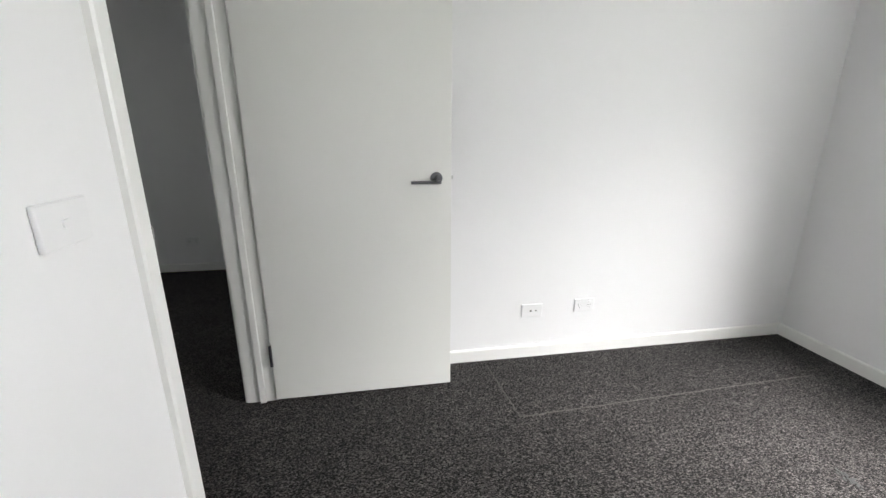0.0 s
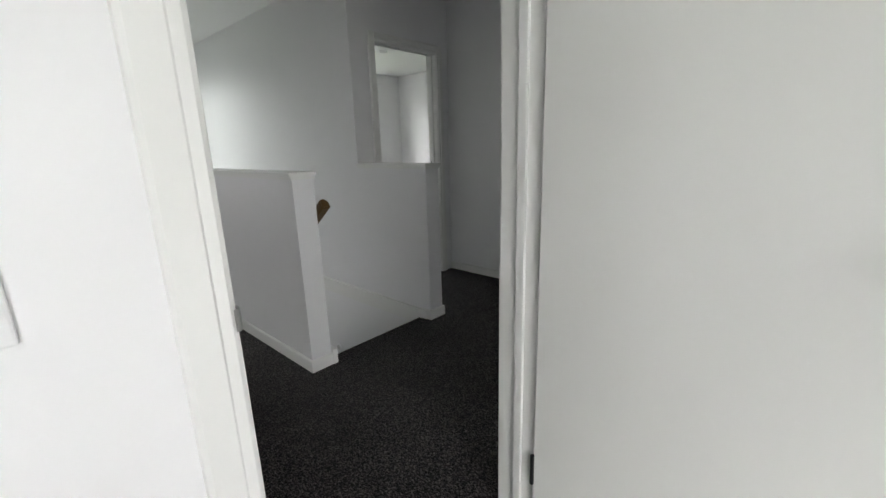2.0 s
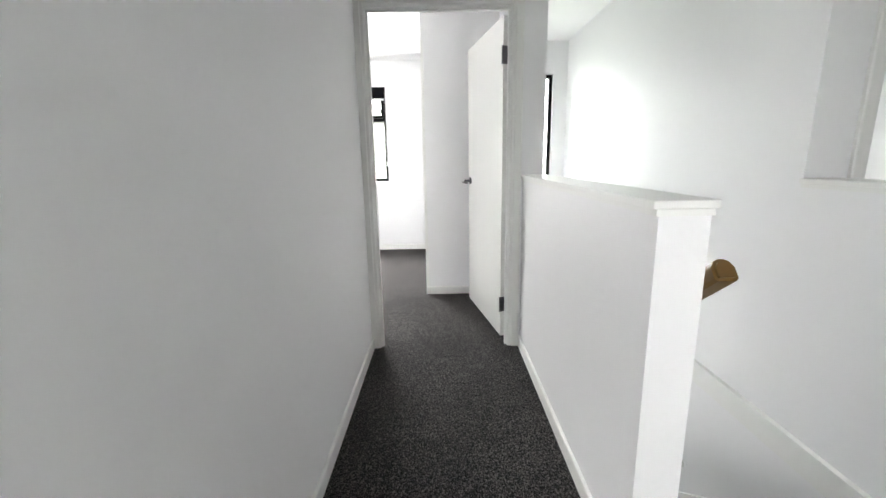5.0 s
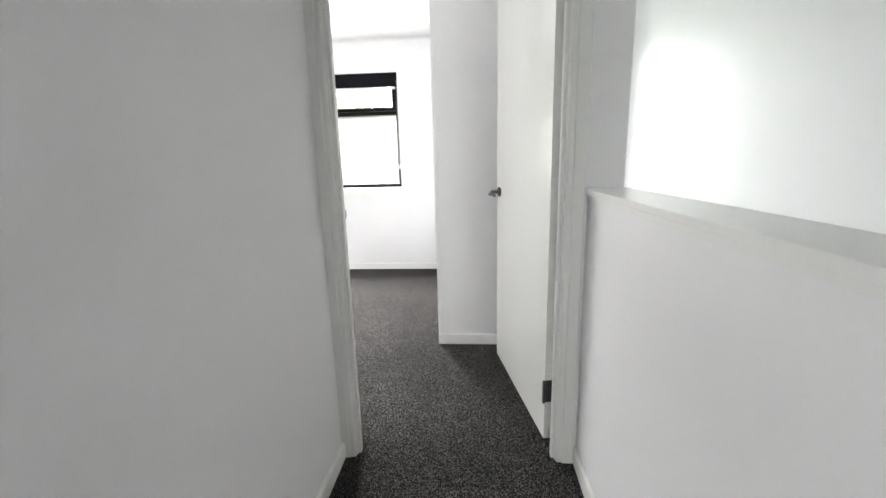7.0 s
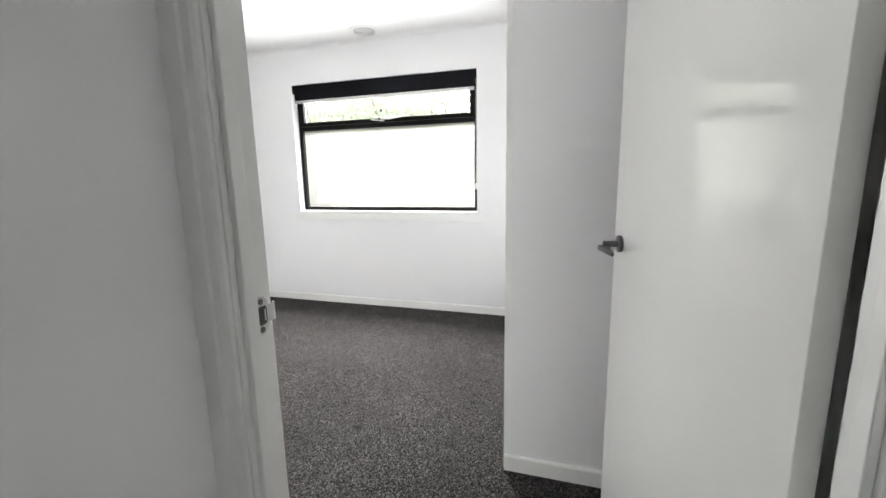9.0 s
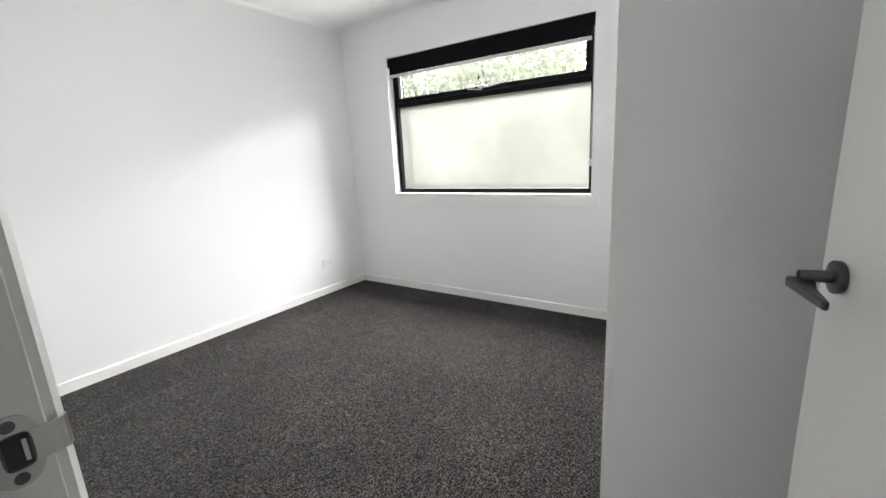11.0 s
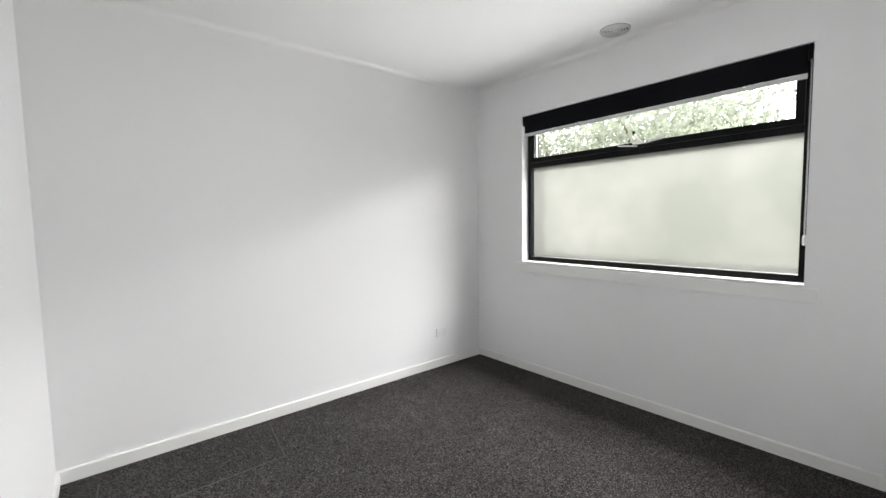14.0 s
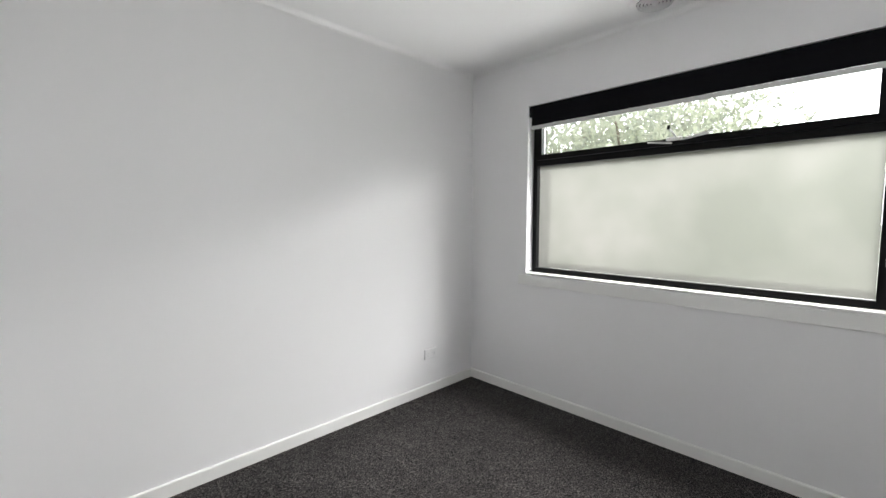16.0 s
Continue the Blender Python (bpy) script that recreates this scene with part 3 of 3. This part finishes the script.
# roller blind
blind = tagged(empty("roller_blind", pose(XW - 0.04, WY0, WZ1)), "black roller blind almost fully rolled up in the window recess", "blind")
inv = blind.matrix_world.inverted()
bm = bmesh.new()
cylinder(bm, pose(XW - 0.038, (WY0 + WY1) / 2, WZ1 - 0.040, 90, 0, 0), 0.030, 0.030, WY1 - WY0 - 0.05, 32)
under(part("roll", bm, BLIND, smooth=True), blind)
under(boxes("cloth", BLIND, [(XW - 0.0095, XW - 0.008, WY0 + 0.024, WY1 - 0.024, WZ1 - 0.140, WZ1 - 0.012)]), blind)
under(boxes("headbox", BLIND, [(XW - 0.06, XW - 0.0095, WY0 + 0.024, WY1 - 0.024, WZ1 - 0.012, WZ1 - 0.004)]), blind)
under(boxes("bottom_bar", BAR, [(XW - 0.016, XW - 0.004, WY0 + 0.022, WY1 - 0.022, WZ1 - 0.166, WZ1 - 0.141)], bevel=0.003), blind)
for y in (WY0 + 0.004, WY1 - 0.022):
    under(boxes("bracket", ALU, [(XW - 0.07, XW - 0.006, y, y + 0.018, WZ1 - 0.078, WZ1 - 0.003)], bevel=0.002), blind)
bm = bmesh.new()
for k in range(100):
    z = WZ1 - 0.06 - k * 0.0088
    for dx in (-0.012, -0.030):
        bmesh.ops.create_icosphere(bm, subdivisions=1, radius=0.0027, matrix=Matrix.Translation((XW + dx, WY1 - 0.010, z)))
under(part("chain", bm, BAR, label="pale beaded blind chain"), blind)
under(boxes("chain_weight", PLASTIC, [(XW - 0.034, XW - 0.008, WY1 - 0.016, WY1 - 0.004, WZ1 - 0.985, WZ1 - 0.935)], bevel=0.003), blind)

# stairwell windows; the low one is unseen, added for the fill lamp
for name, label, z0, z1 in (("window_2", "tall black aluminium stairwell window", SWZ0, SWZ1), ("window_fill", "added unseen window low in the stairwell for the fill lamp", -1.8, -0.6)):
    win = setting(empty(name, pose(XSW, SWY0, z0)), label, "window")
    inv = win.matrix_world.inverted()
    bm = bmesh.new()
    plate_ring(bm, SWY0 + 0.002, SWY1 - 0.002, z0 + 0.002, z1 - 0.002, XSW - 0.10, XSW - 0.04, 0.035)
    under(part("window_frame", bm, ALU), win)
    bm = bmesh.new()
    box(bm, XSW - 0.075, XSW - 0.069, SWY0 + 0.037, SWY1 - 0.037, z0 + 0.037, z1 - 0.037)
    pane = under(part("pane", bm, CLEAR), win)
    pane.visible_shadow = False


# ---- fittings ----
def wall_plate(name, label, category, m, detail):
    """A rounded wall plate 116 x 74 mm standing off the wall; local x across, z up, y into the room is negative."""
    p = tagged(empty(name, m), label, category)
    boxes("plate", PLASTIC, [(-0.058, 0.058, -0.010, 0.0, -0.037, 0.037)], p, bevel=0.003)
    if detail == "switch":
        bm = bmesh.new()
        ring = []
        for i in range(24):
            a = 2 * math.pi * i / 24
            ring.append((0.011 * math.copysign(abs(math.cos(a)) ** 0.75, math.cos(a)), 0.0075 * math.copysign(abs(math.sin(a)) ** 0.75, math.sin(a))))
        prism(bm, ring, "y", -0.0135, -0.0095)
        part("rocker", bm, PLASTIC, p, smooth=True)
    elif detail == "power":
        for x in (-0.028, 0.028):
            boxes("rocker", PLASTIC, [(x - 0.006, x + 0.006, -0.0128, -0.0098, 0.018, 0.026)], p, bevel=0.001)
            for dx, a in ((-0.007, 30), (0.007, -30), (0, 0)):
                z = 0.002 if a else -0.012
                s = boxes("slot", SLOT, [(-0.0009, 0.0009, -0.0104, -0.0098, -0.0045, 0.0045)], p)
                s.matrix_basis = pose(x + dx, 0, z, 0, a, 0)
    elif detail == "aerial":
        for x, r in ((-0.008, 0.0055), (0.022, 0.004)):
            bm = bmesh.new()
            cylinder(bm, pose(x, -0.0105, 0, 90), r, r, 0.003, 20)
            part("socket", bm, SLOT, p)
    return p


wall_plate("light_switch", "white plastic light switch with one oval rocker", "switch", pose(XB, 1.711, 1.072, 0, 0, 90), "switch")
wall_plate("aerial_socket", "white plastic aerial and data wall plate", "socket", pose(0.822, YB, 0.277), "aerial")
wall_plate("power_socket", "white plastic double power socket above skirting", "socket", pose(1.124, YB, 0.289), "power")
wall_plate("power_socket", "white plastic double power socket on landing wall", "socket", pose(-1.59, YN, 0.275), "power")
wall_plate("power_socket", "white plastic double power socket near the corner", "socket", pose(-6.029, YW, 0.300, 0, 0, 180), "power")

vent = tagged(empty("ceiling_vent", pose(-6.309, 0.723, H)), "round grey ceiling air outlet with concentric rings", "vent")
bm = bmesh.new()
cylinder(bm, pose(0, 0, -0.004), 0.118, 0.128, 0.008, 48, 0.002)
part("flange", bm, CEIL, vent, "white flange", True)


def ring_mesh(r, z, w, h, mat, name):
    bm = bmesh.new()
    n = 40
    prof = [(r - w, z), (r - w * 0.3, z - h), (r, z - h * 0.8), (r, z)]
    vs = [[bm.verts.new((q * math.cos(2 * math.pi * i / n), q * math.sin(2 * math.pi * i / n), zz)) for q, zz in prof] for i in range(n)]
    for i in range(n):
        for k in range(4):
            bm.faces.new((vs[i][k], vs[(i + 1) % n][k], vs[(i + 1) % n][(k + 1) % 4], vs[i][(k + 1) % 4]))
    bmesh.ops.recalc_face_normals(bm, faces=bm.faces[:])
    return part(name, bm, mat, vent, smooth=True)


# flat disc in place of a recess, its shade put into the dark colour
bm = bmesh.new()
cylinder(bm, pose(0, 0, -0.0085), 0.088, 0.088, 0.002, 40)
part("throat", bm, THROAT, vent)
for r in (0.085, 0.068, 0.051, 0.034):
    ring_mesh(r, -0.007, 0.012, 0.014, GREYVENT, "ring")
bm = bmesh.new()
cylinder(bm, pose(0, 0, -0.011), 0.016, 0.018, 0.012, 32, 0.002)
part("hub", bm, GREYVENT, vent, smooth=True)

smoke = tagged(empty("smoke_alarm", pose(-4.40, 5.6, H)), "round white ceiling smoke alarm", "smoke alarm")
bm = bmesh.new()
cylinder(bm, pose(0, 0, -0.016), 0.045, 0.055, 0.032, 32, 0.006)
part("body", bm, PLASTIC, smoke, smooth=True)
bm = bmesh.new()
cylinder(bm, pose(0, 0, -0.034), 0.012, 0.014, 0.006, 20)
part("button", bm, PLASTIC, smoke)

steplight = tagged(empty("step_light", pose(-3.12, N0, -0.620)), "small round white recessed step light", "light")
bm = bmesh.new()
cylinder(bm, pose(0, -0.003, 0, 90), 0.034, 0.036, 0.006, 32, 0.001)
part("bezel", bm, PLASTIC, steplight, smooth=True)
bm = bmesh.new()
cylinder(bm, pose(0, -0.006, 0, 90), 0.024, 0.024, 0.004, 32)
part("lens", bm, BAR, steplight)

# handrail on the stair side of the half wall
rail = tagged(empty("handrail", pose(-1.955, 3.012, 0.915)), "oiled brown timber stair handrail on the half wall", "handrail")
ang = math.degrees(math.atan(SL))
bm = bmesh.new()
o = [(-0.030, -0.020), (-0.022, -0.027), (0.022, -0.027), (0.030, -0.020), (0.030, 0.010), (0.020, 0.026), (0.008, 0.032), (-0.008, 0.032), (-0.020, 0.026), (-0.030, 0.010)]
prism(bm, o, "x", -4.0, 0.0)
bmesh.ops.bevel(bm, geom=[e for e in bm.edges if all(abs(v.co.x) < 1e-5 for v in e.verts)], offset=0.008, segments=2, affect="EDGES")
r = part("rail", bm, WOOD, rail, smooth=True)
r.matrix_basis = pose(0, 0, 0, 0, -ang, 0)
for s in (0.5, 2.0, 3.5):
    b = boxes("rail_bracket", CHROME, [(-0.01, 0.01, -0.076, -0.02, -0.045, -0.032), (-0.01, 0.01, -0.02, 0.0, -0.045, -0.02)], rail, bevel=0.002)
    b.location = (-s * math.cos(radians(ang)), 0, -s * math.sin(radians(ang)) + 0.0)

# carpet joins
def seam(label, spans):
    bm = bmesh.new()
    rnd = random.Random(4)
    for x0, y0, x1, y1 in spans:
        n = max(2, int(math.hypot(x1 - x0, y1 - y0) / 0.012))
        d = Vector((x1 - x0, y1 - y0, 0)).normalized()
        side = Vector((-d.y, d.x, 0))
        for i in range(n):
            p = Vector((x0, y0, 0)).lerp(Vector((x1, y1, 0)), i / n) + side * rnd.uniform(-0.002, 0.002)
            q = p + d * 0.013
            w = rnd.uniform(0.002, 0.004)
            h = rnd.uniform(0.0015, 0.005)
            vs = [bm.verts.new(p - side * w), bm.verts.new(q - side * w), bm.verts.new(q + side * w), bm.verts.new(p + side * w),
                  bm.verts.new(p + Vector((0, 0, h))), bm.verts.new(q + Vector((0, 0, h)))]
            for f in ((0, 1, 5, 4), (2, 3, 4, 5), (1, 2, 5), (3, 0, 4)):
                bm.faces.new([vs[a] for a in f])
    return setting(part("trim_carpet_seam", bm, SEAM), label, "carpet seam")


seam("raised join in the charcoal carpet", [(-4.50, -0.184, -4.55, -0.64), (-3.62, -0.184, -4.50, -0.184), (-3.70, -0.195, -3.71, -0.56)])
seam("raised join in the charcoal carpet", [(0.56, 2.88, 0.60, 2.44), (0.60, 2.44, 2.2, 2.50)])

bm = bmesh.new()
rnd = random.Random(9)
for k in range(40):
    a, r = rnd.uniform(0, 6.28), 0.03 * math.sqrt(rnd.random())
    x, y = 1.66 + r * math.cos(a) * 0.7, 1.92 + r * math.sin(a) * 1.6
    box(bm, x - 0.004, x + 0.004, y - 0.004, y + 0.004, 0, rnd.uniform(0.001, 0.004))
setting(part("trim_carpet_mark", bm, SLOT), "small dark flattened mark in the carpet", "carpet mark")

# ---- outdoors ----
setting(boxes("ground", GRASS, [(-400, 400, -400, 400, -3.2, -2.95)]), "lawn and garden around the house", "ground")


def tree(x, y, height, spread, seed, leaves):
    rnd = random.Random(seed)
    t = tagged(empty("tree", pose(x, y, -2.95)), "leafy green garden tree outside the window", "tree", "garden trees")
    bm = bmesh.new()
    cylinder(bm, pose(0, 0, height * 0.3), 0.16, 0.09, height * 0.6, 12)
    tips = []
    for k in range(16):
        a = k * 2.4 + rnd.uniform(-0.3, 0.3)
        z0 = height * rnd.uniform(0.3, 0.58)
        tip = Vector((math.cos(a), math.sin(a), 0)) * spread * rnd.uniform(0.35, 0.95) + Vector((0, 0, height * rnd.uniform(0.45, 0.95)))
        base = Vector((0, 0, z0))
        d = tip - base
        m = Matrix.Translation((base + tip) / 2) @ d.to_track_quat("Z", "Y").to_matrix().to_4x4()
        cylinder(bm, m, 0.05, 0.012, d.length, 8)
        tips.append((base, tip))
    part("trunk", bm, BARK, t)
    verts, faces = [], []
    for k in range(leaves):
        base, tip = rnd.choice(tips)
        p = base.lerp(tip, rnd.uniform(0.35, 1.1)) + Vector((rnd.gauss(0, 1), rnd.gauss(0, 1), rnd.gauss(0, 1))) * spread * 0.17
        s = rnd.uniform(0.03, 0.07)
        m = Euler((rnd.uniform(-1.2, 1.2), rnd.uniform(-1.2, 1.2), rnd.uniform(0, 6.28))).to_matrix()
        i = len(verts)
        for q in ((-s, 0, 0), (0, -s * 0.55, s * 0.1), (s, 0, -s * 0.1), (0, s * 0.55, s * 0.1)):
            verts.append(p + m @ Vector(q))
        faces.append((i, i + 1, i + 2, i + 3))
    me = bpy.data.meshes.new("crown")
    me.from_pydata(verts, [], faces)
    me.materials.append(LEAF)
    o = new("crown", me)
    o.parent = t
    return t


tree(-11.6, -3.2, 6.6, 2.3, 3, 34000)
tree(-11.2, -1.0, 6.4, 2.2, 5, 30600)
tree(-12.6, -1.9, 6.9, 2.2, 8, 27200)
tree(-11.0, -6.2, 6.5, 2.2, 11, 27200)
